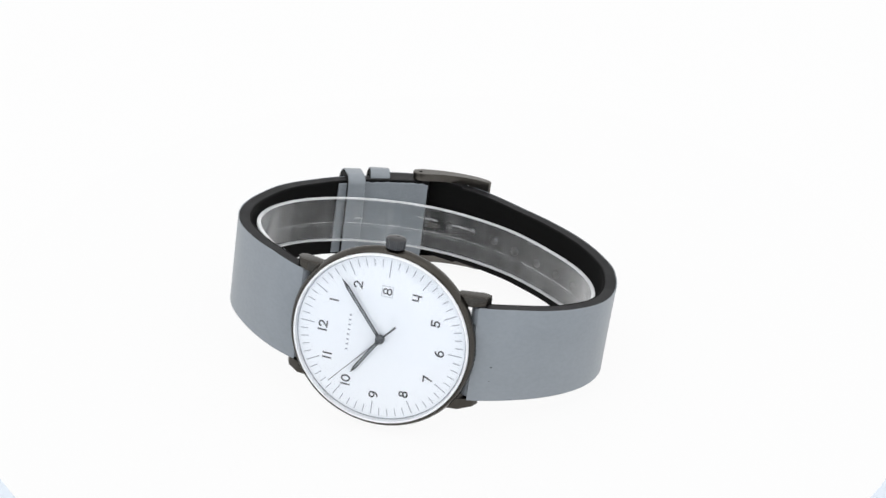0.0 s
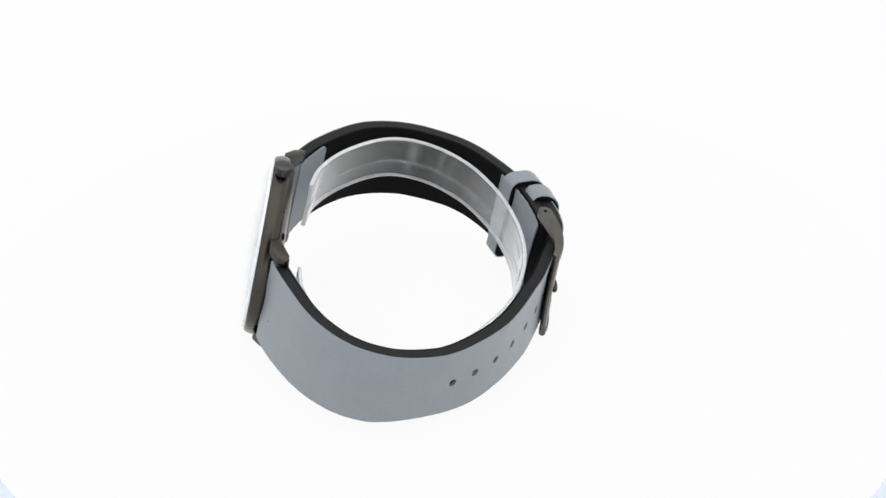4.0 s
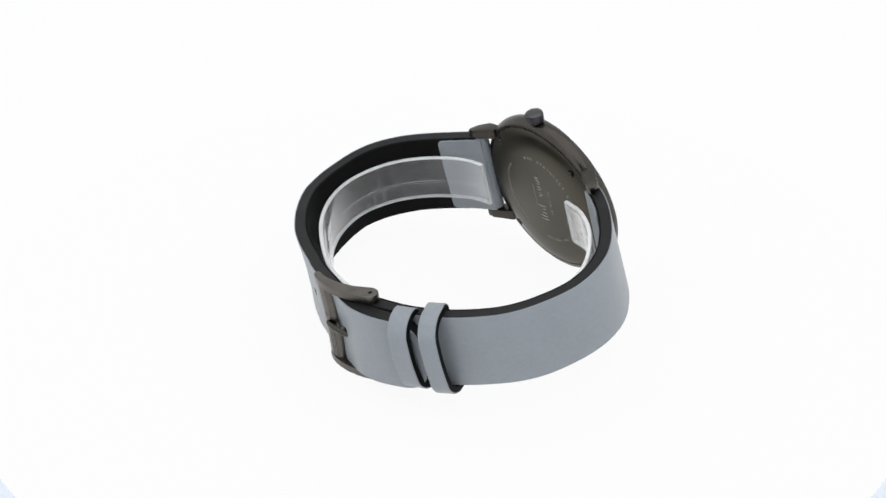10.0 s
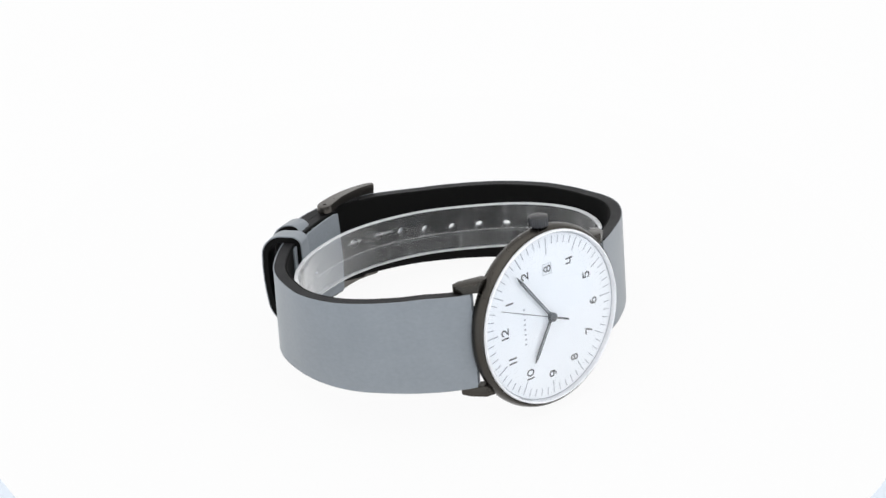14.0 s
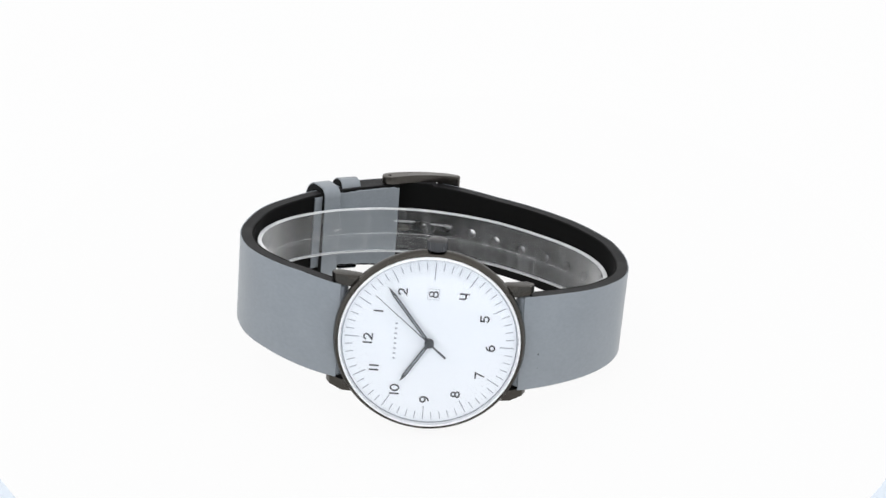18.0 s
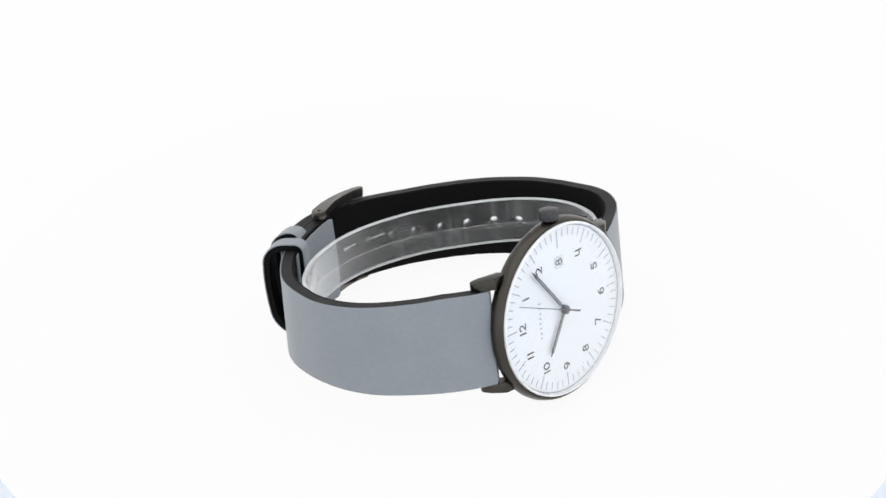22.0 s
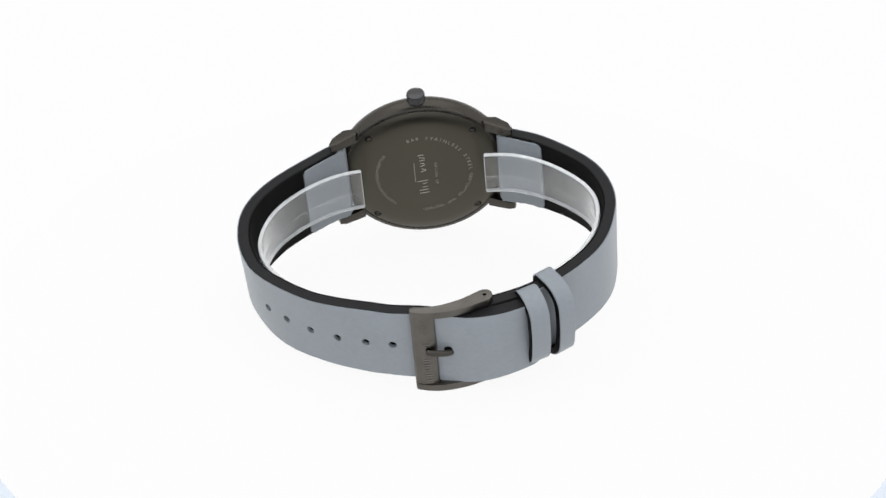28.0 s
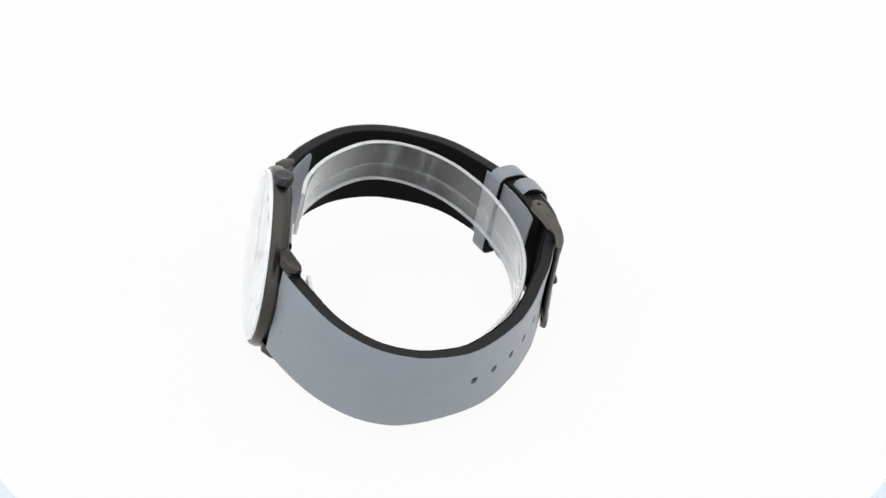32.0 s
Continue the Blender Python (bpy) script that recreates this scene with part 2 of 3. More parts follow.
def prism(outline, z0, z1, bev=0.0):
    """An outline in x, y drawn out from z0 to z1."""
    bm = bmesh.new()
    lo = [bm.verts.new((x, y, z0)) for x, y in outline]
    hi = [bm.verts.new((x, y, z1)) for x, y in outline]
    bridge_rings(bm, [lo, hi])
    if bev:
        bmesh.ops.bevel(bm, geom=bm.edges[:], offset=bev, segments=2, profile=0.7, affect="EDGES")
    return bm


def rod(a, b, r, n=16):
    bm = bmesh.new()
    a, b = Vector(a), Vector(b)
    q = (b - a).to_track_quat("Z", "Y")
    rings = [[bm.verts.new(p + q @ Vector((rr * math.cos(2 * math.pi * i / n), rr * math.sin(2 * math.pi * i / n), dz))) for i in range(n)]
             for p, rr, dz in ((a, r * 0.8, 0), (a, r, r * 0.2), (b, r, -r * 0.2), (b, r * 0.8, 0))]
    bridge_rings(bm, rings)
    return bm


def slab(x0, x1, y0, y1, z0, z1, bev=0.0, seg=1):
    return prism([(x0, y0), (x1, y0), (x1, y1), (x0, y1)], z0, z1, bev)


# ---------------------------------------------------------------- the studio
def box_structure(name, lo, hi, mat, label):
    bm = slab(lo[0], hi[0], lo[1], hi[1], lo[2], hi[2])
    return tagged(part(name, bm, mat, scale=1.0), label, kind="structure")


def studio():
    box_structure("floor", (-0.9, -0.95, -0.060), (0.9, 0.95, -0.020), M_DESK, "pale blue-grey laminate table under the turntable")
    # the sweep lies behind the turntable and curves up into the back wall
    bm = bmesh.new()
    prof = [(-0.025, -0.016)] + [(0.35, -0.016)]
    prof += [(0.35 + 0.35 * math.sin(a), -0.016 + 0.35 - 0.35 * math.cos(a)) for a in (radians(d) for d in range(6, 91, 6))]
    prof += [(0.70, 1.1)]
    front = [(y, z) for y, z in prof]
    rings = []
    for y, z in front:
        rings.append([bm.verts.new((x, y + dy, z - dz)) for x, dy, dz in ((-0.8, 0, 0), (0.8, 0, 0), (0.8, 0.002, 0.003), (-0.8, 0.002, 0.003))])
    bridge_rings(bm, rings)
    tagged(part("backdrop", bm, M_SWEEP, scale=1.0), "seamless white sweep behind the turntable, its white put in as glow", kind="structure")
    # unseen glowing panels, added on the sides, front and top to light the watch
    box_structure("glow_panel_left", (-0.84, -0.95, -0.02), (-0.82, 0.75, 1.12), M_SIDE, "unseen glowing side panel added to light the watch")
    box_structure("glow_panel_right", (0.82, -0.95, -0.02), (0.84, 0.75, 1.12), M_SIDE, "unseen glowing side panel added to light the watch")
    box_structure("glow_panel_front", (-0.84, -0.97, -0.02), (0.84, -0.952, 1.12), M_FRONT, "unseen glowing front panel added to brighten the dial")
    # unseen black panel, added so that metal facing the camera reflects something dark
    box_structure("dark_panel_front", (-0.34, -0.950, 0.22), (0.34, -0.944, 0.92), M_DARK_PANEL, "unseen black panel added behind the camera to darken reflections")
    box_structure("glow_panel_top", (-0.86, -0.97, 1.122), (0.86, 0.75, 1.14), M_TOP, "unseen glowing overhead panel added to light the watch")


def turntable():
    """Round white acrylic plate on a low drum; the plate's lit white is emission."""
    root = new("turntable")
    R = 105.0 * U
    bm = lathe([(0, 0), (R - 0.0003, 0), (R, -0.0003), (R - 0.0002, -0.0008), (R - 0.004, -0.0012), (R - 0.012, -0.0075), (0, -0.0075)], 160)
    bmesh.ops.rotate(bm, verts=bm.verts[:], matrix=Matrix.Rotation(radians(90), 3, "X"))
    part("plate", bm, M_TABLE, root, "round white acrylic plate, its white put in as glow", scale=1.0)
    bm = lathe([(0, -0.0076), (0.085, -0.0076), (0.086, -0.0086), (0.086, -0.0199), (0, -0.0199)], 96)
    bmesh.ops.rotate(bm, verts=bm.verts[:], matrix=Matrix.Rotation(radians(90), 3, "X"))
    part("drum", bm, M_DESK, root, "pale drum under the plate", scale=1.0)
    root.location = (2.6 * U, 0, 0)
    return tagged(root, "round white acrylic turntable plate carrying the watch, made to glow", "turntable")


# ---------------------------------------------------------------- the watch
LONG = [(18.8, 2.4), (21.3, 3.45), (25.7, 5.9), (31.6, 9.9), (36.6, 14.5), (40.4, 20.2), (41.9, 26.5), (41.3, 32.2), (39.1, 38.2), (36.1, 43.2),
        (31.9, 48.0), (27.1, 52.0), (21.4, 55.4), (15.4, 58.0), (9.5, 60.0), (5.0, 61.0), (0.0, 62.1), (-6.0, 63.4), (-10.0, 63.6), (-15.0, 62.8), (-20.0, 60.8), (-23.2, 58.8)]
SHORT = [(-18.7, 2.45), (-21.4, 3.55), (-26.0, 6.2), (-31.7, 11.0), (-36.5, 16.7), (-39.3, 22.6), (-40.6, 29.0), (-40.2, 36.0), (-38.8, 41.5), (-35.4, 46.8),
         (-29.0, 52.5), (-22.0, 56.7), (-16.0, 59.2), (-10.5, 60.6), (-8.4, 60.9)]
SUPPORT = [(14.3, 8.2), (18.5, 8.6), (22.5, 9.9), (28.6, 13.3), (34.2, 18.8), (37.0, 25.0), (37.6, 31.0), (35.5, 37.5), (31.5, 43.0), (26.0, 47.6),
           (17.0, 53.1), (10.0, 55.7), (0.0, 57.2), (-10.0, 56.2), (-20.0, 52.6), (-26.0, 49.0), (-32.0, 43.8), (-36.3, 37.0), (-37.7, 29.5), (-36.0, 23.0),
           (-31.5, 17.0), (-26.3, 12.4), (-19.8, 9.0), (-14.0, 8.0)]
THICK = 2.9


def nearest(path, x, y):
    return min(range(len(path)), key=lambda i: (path[i] - Vector((x, y))).length)


def punched(bm, cutter):
    """bm with the solid cutter taken away."""
    a = bpy.data.objects.new("blank", finish(bm, "blank", None))
    c = bpy.data.objects.new("punch", finish(cutter, "punch", None))
    for o in (a, c):
        scene.collection.objects.link(o)
    mod = a.modifiers.new("holes", "BOOLEAN")
    mod.operation, mod.object, mod.solver = "DIFFERENCE", c, "EXACT"
    dg = bpy.context.evaluated_depsgraph_get()
    me = bpy.data.meshes.new_from_object(a.evaluated_get(dg))
    out = bmesh.new()
    out.from_mesh(me)
    for o in (a, c):
        bpy.data.objects.remove(o)
    bpy.data.meshes.remove(me)
    return out


def ragged(x, y):
    """Small unevenness of a hand-cut edge."""
    return noise.noise(Vector((x * 0.9, y * 0.9, 3.7))) * 0.22


def straps(watch):
    path = smooth_path(LONG, 0.6, 10)
    nor = normals(path, 1)
    wide, rise, bow = strap_shape(1, LONG_SET)
    shape = dict(rise=rise, bow=bow)
    slim = lambda u: 1.0 + 0.17 * min(max((u - 0.84) / 0.05, 0), 1)
    tip = lambda u: 1.0 if u < 0.955 else 0.45 + 0.55 * math.sqrt(max(0.0, 1 - ((u - 0.955) / 0.045) ** 2))
    rounded = lambda u: 1 - 0.10 * max(0.0, 1 - (1 - u) / 0.1) ** 2
    cut, mouth = bmesh.new(), bmesh.new()
    holes = ((36.0, 43.1, 0.55), (31.9, 48.0, 1.05), (27.05, 52.05, 1.4), (21.4, 55.4, 1.75), (15.4, 58.05, 2.4), (9.45, 60.1, 3.05), (3.5, 61.3, 3.4), (-2.4, 62.8, 3.15))
    for x, y, z in holes:
        i = nearest(path, x, y)
        p, n = path[i], nor[i]
        for to, r in ((cut, 1.02), (mouth, 0.98)):
            one = rod((p.x + n.x * 3, p.y + n.y * 3, z), (p.x - n.x * 6, p.y - n.y * 6, z), r, 18)
            me = finish(one, "punch", None)
            to.from_mesh(me)
            bpy.data.meshes.remove(me)
    strap = part("long_strap", punched(band(path, 1, 0.0, 0.22, wide, 0.08, tip, thin=slim, **shape), mouth.copy()), M_LEATHER, watch, "blue-grey leather strap face with punched holes")
    part("strap_core", punched(band(path[3:], 1, 0.23, THICK - 0.36, wide, 0.1, tip, thin=slim, **shape), mouth.copy()), M_EDGE, strap, "black painted strap core and edge")
    part("lining", punched(band(path[3:], 1, THICK - 0.35, THICK, wide, 0.15, tip, thin=slim, **shape), cut), M_LINER, strap, "matt black strap lining")
    # the walls of the punched holes
    for x, y, z in holes[:7]:
        i = nearest(path, x, y)
        p, n, b = path[i], nor[i], bow(*path[i], z - rise(*path[i]))
        t = Vector((-n.y, n.x))
        bm = bmesh.new()
        rings = []
        for d, r in ((-0.01, 0.97), (0.0, 0.88), (0.8, 0.86), (0.8, 0.96)):
            rings.append([bm.verts.new((p.x + n.x * (b - d) + t.x * r * math.cos(a), p.y + n.y * (b - d) + t.y * r * math.cos(a), z + r * math.sin(a))) for a in (2 * math.pi * k / 18 for k in range(18))])
        bridge_rings(bm, rings, closed=True)
        part("hole_wall", bm, M_LINING, strap, "bare grey leather wall of a punched hole")
    mouth.free()
    patch = lambda x, y: wide(x, y) - 0.25 + ragged(x, y)
    part("lining_patch", band(path[0:20], 1, THICK + 0.01, THICK + 0.4, patch, 0.15, rounded, **shape), M_LINING, strap, "grey leather patch folded round the bar")
    i = nearest(path, 22.4, 4.0)
    p, n = path[i], nor[i]
    for z, r in ((-2.9, 0.17), (-6.0, 0.11)):
        b = bow(p.x, p.y, z)
        part("small_mark", rod((p.x + n.x * (b + 0.03), p.y + n.y * (b + 0.03), z), (p.x + n.x * (b - 0.05), p.y + n.y * (b - 0.05), z), r, 10), M_EDGE, strap, "tiny dark speck on the leather")
    path = smooth_path(SHORT, 0.6, 10)
    wide, rise, bow = strap_shape(-1, SHORT_SET)
    shape = dict(rise=rise, bow=bow)
    patch = lambda x, y: wide(x, y) - 0.25 + ragged(x, y)
    # the face is skived off where the free end lies on it
    strap = part("short_strap", band(path[:nearest(path, -19.0, 58.0)], -1, 0.0, 0.22, wide, 0.08, **shape), M_LEATHER, watch, "plain blue-grey leather strap face")
    part("strap_core", band(path[3:], -1, 0.23, THICK - 0.36, wide, 0.1, **shape), M_EDGE, strap, "black painted strap core and edge")
    part("lining", band(path[3:], -1, THICK - 0.35, THICK, wide, 0.15, **shape), M_LINER, strap, "matt black strap lining")
    part("lining_patch", band(path[0:20], -1, THICK + 0.01, THICK + 0.4, patch, 0.15, rounded, **shape), M_LINING, strap, "grey leather patch folded round the bar")
    part("lining_patch", band(path[-37:], -1, THICK + 0.01, THICK + 0.35, lambda x, y: patch(x, y) - 0.2, 0.15, **shape), M_LINING, strap, "grey leather patch folded round the buckle bar")
    # two loops that hold the free end
    nor = normals(path, -1)
    for x, y, half, top, low, lift, inner in ((-19.6, 57.8, 2.3, 13.9, -7.0, 5.1, -1.6), (-24.8, 55.2, 2.05, 13.5, -8.1, 4.8, -4.2)):
        i = nearest(path, x, y)
        p, n = path[i], nor[i]
        t = Vector((n.y, -n.x))
        for nm, g0, g1, mat, edge in (("keeper", 0.0, 0.3, M_LEATHER, -0.1), ("keeper_lining", 0.31, 1.55, M_LINER, 0.0)):
            bm = bmesh.new()
            rings = []
            for s, e in ((-half - edge, 0.12), (-half + 0.12 - edge, 0), (half - 0.12 + edge, 0), (half + edge, 0.12)):
                for_ring = []
                for g in (g0 + e, g1 - e * 0.5):
                    no, ni, zh, zl = lift - g, inner + g * (1 if inner < -2 else 0.2), top - g, low + g
                    loop = []
                    for sx, sz, a0, r in ((1, 1, 0, 4.4 - g), (-1, 1, 90, 2.2 - g), (-1, -1, 180, 2.2 - g), (1, -1, 270, 5.6 - g)):
                        cx, cz = (no - r if sx > 0 else ni + r), (zh - r if sz > 0 else zl + r)
                        for d in range(0, 91, 10):
                            a = radians(a0 + d)
                            qx, qz = cx + r * math.cos(a), cz + r * math.sin(a)
                            if sx > 0:
                                v = (qz - (zh + zl) / 2) / ((zh - zl) / 2)
                                qx += 1.2 * (1 - v * v) - 0.35 + 0.45 * v
                            loop.append((qx, qz))
                        if sx > 0 and sz < 0:
                            for u in (0.25, 0.5, 0.75):
                                z1 = (zl + 5.6 - g) * (1 - u) + (zh - 4.4 + g) * u
                                v = (z1 - (zh + zl) / 2) / ((zh - zl) / 2)
                                loop.append((no + 1.2 * (1 - v * v) - 0.35 + 0.45 * v, z1))
                    for_ring.append([bm.verts.new((p.x + n.x * q + t.x * s, p.y + n.y * q + t.y * s, z)) for q, z in loop])
                rings.append(for_ring)
            m = len(rings[0][0])
            for a, b in zip(rings, rings[1:]):
                for k in range(m):
                    j = (k + 1) % m
                    bm.faces.new((a[0][k], a[0][j], b[0][j], b[0][k]))
                    bm.faces.new((a[1][k], b[1][k], b[1][j], a[1][j]))
            for end in (rings[0], rings[-1]):
                for k in range(m):
                    j = (k + 1) % m
                    bm.faces.new((end[0][k], end[1][k], end[1][j], end[0][j]))
            if nm == "keeper":
                keeper = part(nm, bm, mat, watch, "blue-grey leather strap keeper loop")
            else:
                part(nm, bm, mat, keeper, "black inner side of the loop")


def leaning(bm):
    """The buckle's lower end stands out a little further than its upper end."""
    for v in bm.verts:
        v.co.y += 0.35 + (4 - v.co.z) * 0.05 + 0.015 * max(4 - v.co.z, 0) ** 1.5
    return bm


def buckle(watch):
    zl, zh = -7.05, 14.9
    bm = prism([(0.35, 62.5), (0.6, 63.15), (1.8, 63.55), (3.5, 63.5), (5.1, 62.95), (5.5, 62.4), (5.1, 62.0), (2.9, 62.35), (0.7, 62.25)], zl + 0.15, zh - 0.3, 0.2)
    bmesh.ops.subdivide_edges(bm, edges=[e for e in bm.edges if abs(e.verts[0].co.z - e.verts[1].co.z) > 10], cuts=14, use_grid_fill=True)
    bar = part("buckle", leaning(bm), M_BUCKLE, watch, "dark coated steel buckle frame")
    mid = smooth_path([(4.72, 62.45), (2.4, 62.95), (-1.5, 62.85), (-5.5, 62.0), (-8.5, 60.8), (-10.5, 59.9)], 0.8)
    nor = normals(mid, 1)
    for z0, z1 in ((zh - 1.7, zh), (zl, zl + 1.6)):
        up, dn = [], []
        for i, (p, n) in enumerate(zip(mid, nor)):
            u = i / (len(mid) - 1)
            w = 0.75 + 0.9 * u
            up.append(p - n * w)
            dn.append(p + n * w)
        end, n = mid[-1], nor[-1]
        t = Vector((-n.y, n.x))
        cap = [end + (t * math.sin(a) - n * math.cos(a)) * 1.6 for a in (radians(d) for d in range(20, 161, 20))]
        first, n0 = mid[0], nor[0]
        t0 = Vector((-n0.y, n0.x))
        heel = [first + (-t0 * math.sin(a) + n0 * math.cos(a)) * 0.75 for a in (radians(d) for d in range(20, 161, 20))]
        bm = prism([tuple(q) for q in up + cap + dn[::-1] + heel], z0, z1)
        rim = [e for e in bm.edges if abs(e.verts[0].co.z - e.verts[1].co.z) < 1e-4]
        bmesh.ops.bevel(bm, geom=rim, offset=0.22, segments=2, profile=0.6, affect="EDGES")
        hole = rod((-10.4, 59.9, z0 - 1), (-10.4, 59.9, z1 + 1), 0.42, 12)
        part("buckle_arm", leaning(punched(bm, hole)), M_BUCKLE, bar)
    part("spring_bar", leaning(rod((-10.4, 59.9, zl + 0.4), (-10.4, 59.9, zh - 0.4), 0.4)), M_DARK, bar)
    bm = bmesh.new()
    rings = []
    tine = smooth_path([(-8.6, 61.0), (-4.8, 61.2), (-3.4, 61.9), (-2.5, 63.2), (-1.3, 63.9), (0.6, 64.15), (2.1, 64.1), (2.7, 63.75)], 0.4)
    for i, (p, n) in enumerate(zip(tine, normals(tine, -1))):
        h = 0.8 * (0.65 if i in (0, len(tine) - 1) else 1)
        d = 0.5 * (0.6 if i in (0, len(tine) - 1) else 1)
        sec = [(d * math.cos(a), h * math.sin(a)) for a in (radians(k) for k in range(0, 360, 30))]
        rings.append([bm.verts.new((p.x + n.x * a, p.y + n.y * a, 3.4 + 0.17 * max(p.x, -3) - 0.4 * min(max(64 - p.y, 0), 2) + b)) for a, b in sec])
    bridge_rings(bm, rings)
    part("buckle_pin", leaning(bm), M_CASE, bar, "dark steel pin through a strap hole")
    # maker's mark, worn to plain bars
    for k in range(8):
        z = 5.6 - k * 1.42
        if abs(z - 3.5) > 0.9:
            part("mark_bar", leaning(slab(1.7, 3.4, 63.3, 63.60, z - 0.2, z + 0.2)), M_MARK, bar)
            part("mark_bar", leaning(slab(1.7, 3.4, 63.3, 63.60, z - 0.55, z - 0.38)), M_MARK, bar)


def case(watch):
    bm = lathe([(18.56, 0.0), (18.64, -0.42), (18.8, -0.5), (19.12, -0.3), (19.42, 0.25), (19.62, 1.05), (19.6, 1.8), (19.33, 2.5), (18.9, 3.1),
                (18.4, 3.42), (17.78, 3.52), (17.6, 3.05), (0, 3.05), (0, 0.9), (18.56, 0.9), (18.56, 0.0)], 144)
    bmesh.ops.translate(bm, vec=(0.0, 0, -0.1), verts=bm.verts[:])
    body = part("case", bm, M_CASE, watch, "dark gunmetal coated steel case and bezel", 28)
    for sx in (1, -1):
        for sz in (1, -1):
            out = [(14.0, 1.4), (17.4, 1.6), (19.9, 3.4), (20.7, 5.2), (20.3, 6.1), (18.9, 5.9), (14.4, 3.5)]
            z = sorted((sz * 10.25, sz * 12.3))
            bm = prism([(sx * x, y) for x, y in out], z[0], z[1], 0.35)
            for v in bm.verts:
                if abs(v.co.z) > 11.5:
                    v.co.z += sz * (0.5 - 0.75 * min(max((abs(v.co.x) - 16.5) / 4, 0), 1))
            part("lug", bm, M_CASE, body, sharp=40)
        part("bar_loop", rod((sx * 18.6, 4.1, -9.9), (sx * 18.6, 4.1, 9.9), 1.5, 28), M_LINING, body, "grey leather fold of the strap round the bar")
        part("lug_bar", rod((sx * 19.6, 4.9, -10.4), (sx * 19.6, 4.9, 10.4), 0.7), M_DARK, body)
    part("case_back", lathe([(0, 4.72), (11.5, 4.66), (14.8, 4.4), (16.6, 3.98), (17.3, 3.7), (17.66, 3.56), (17.72, 3.45), (17.7, 3.15), (0, 3.15)], 128), M_BACK, watch, "brushed brown-grey steel case back", 28)
    # crown with a fluted edge
    bm = bmesh.new()
    rings = []
    for z, r, f in ((19.5, 1.75, 0), (19.65, 2.0, 1), (21.25, 2.08, 1), (21.6, 1.95, 0), (21.8, 1.5, 0), (21.88, 0.7, 0)):
        rings.append([bm.verts.new((0.25 + (r - (0.13 if f and i % 2 else 0)) * math.cos(2 * math.pi * i / 64), 1.55 + (r - (0.13 if f and i % 2 else 0)) * math.sin(2 * math.pi * i / 64), z)) for i in range(64)])
    bridge_rings(bm, rings)
    crown = part("crown", bm, M_CROWN, watch, "fluted dark steel winding crown", 20)
    part("crown_tube", rod((0.25, 1.55, 18.6), (0.25, 1.55, 20.0), 1.3, 24), M_DARK, crown)


def case_back_marks(watch):
    back = [o for o in watch.children if o.name.startswith("case_back")][0]
    for x, z in ((11.2, 10.9), (-11.5, 11.1), (11.2, -11.2), (-11.6, -11.2)):
        r = math.hypot(x, z)
        x, z = x * 16.2 / r, z * 16.2 / r
        seat = part("screw_seat", rod((x, 3.5, z), (x, 4.18, z), 0.92, 24), M_LINER, back, "dark countersink round the screw")
        part("screw", rod((x, 3.6, z), (x, 4.3, z), 0.62, 20), M_CASE, seat, "small slotted steel screw")
        part("slot", slab(x - 0.55, x + 0.55, 4.2, 4.312, z - 0.11, z + 0.11), M_LINER, seat)

    def letters(body, size, mats, place):
        for k, ch in enumerate(body):
            if ch == " ":
                continue
            cu = bpy.data.curves.new("letters", "FONT")
            cu.body, cu.size, cu.extrude, cu.align_x = ch, size, 0.02, "CENTER"
            ob = bpy.data.objects.new("letters", cu)
            scene.collection.objects.link(ob)
            me = bpy.data.meshes.new_from_object(ob.evaluated_get(bpy.context.evaluated_depsgraph_get()))
            bpy.data.objects.remove(ob)
            bpy.data.curves.remove(cu)
            me.transform(Matrix.Scale(U, 4) @ place(k))
            me.materials.append(mats)
            new("engraved_letter", me).parent = back

    # text axes seen from behind: up is the twelve, right is down the case
    base = Matrix(((0, -1, 0, 0), (0, 0, 1, 0), (-1, 0, 0, 0), (0, 0, 0, 1)))
    ring = lambda a, r: Matrix.Translation((0, 4.66, 0)) @ base @ Matrix.Rotation(radians(a), 4, "Z") @ Matrix.Translation((0, r, 0))
    letters("BAR STAINLESS STEEL", 1.2, M_ENGRAVE, lambda k: ring(106 - k * 5.75, 10.35))
    words = "DESIGN BY"
    letters(words, 0.9, M_ENGRAVE, lambda k: Matrix.Translation((0, 4.71, 0)) @ base @ Matrix.Translation((-2.9 + k * 0.74, 2.5, 0)))
    # unreadable ring lettering, the numbers and the signature, as plain bars
    for first, last, count in ((-7, -43, 8), (-53, -62, 3), (-70, -93, 6), (-132, -172, 8), (-178, -215, 8)):
        for k in range(count):
            a = first + (last - first) * k / (count - 1)
            for side in (-0.24, 0.24):
                bm = slab(side - 0.06, side + 0.06, -0.04, 0.04, -0.40, 0.40 if (k + (side > 0)) % 3 else 0.1)
                bm.transform(ring(a, 10.75) @ Matrix.Rotation(radians(90), 4, "X"))
                part("engraved_bar", bm, M_ENGRAVE, back)
    for x, y0, y1, lean in ((-5.8, -0.5, 0.9, 0.1), (-5.0, -0.7, 0.6, -0.25), (-4.2, -0.6, 0.6, 0.2), (-3.3, -0.6, 0.5, -0.3), (-2.6, -0.7, 0.5, 0.3), (-1.6, -0.8, 0.3, -0.35), (-0.9, -0.8, 0.5, 0.35),
                            (2.0, -1.0, 1.5, 0.12), (2.9, -0.9, 0.3, 0.3), (3.9, -0.9, 0.4, 0.1), (4.8, -1.0, 1.2, 0.1), (5.7, -1.1, 1.2, 0.1)):
        bm = slab(-0.07, 0.07, -0.04, 0.04, y0, y1)
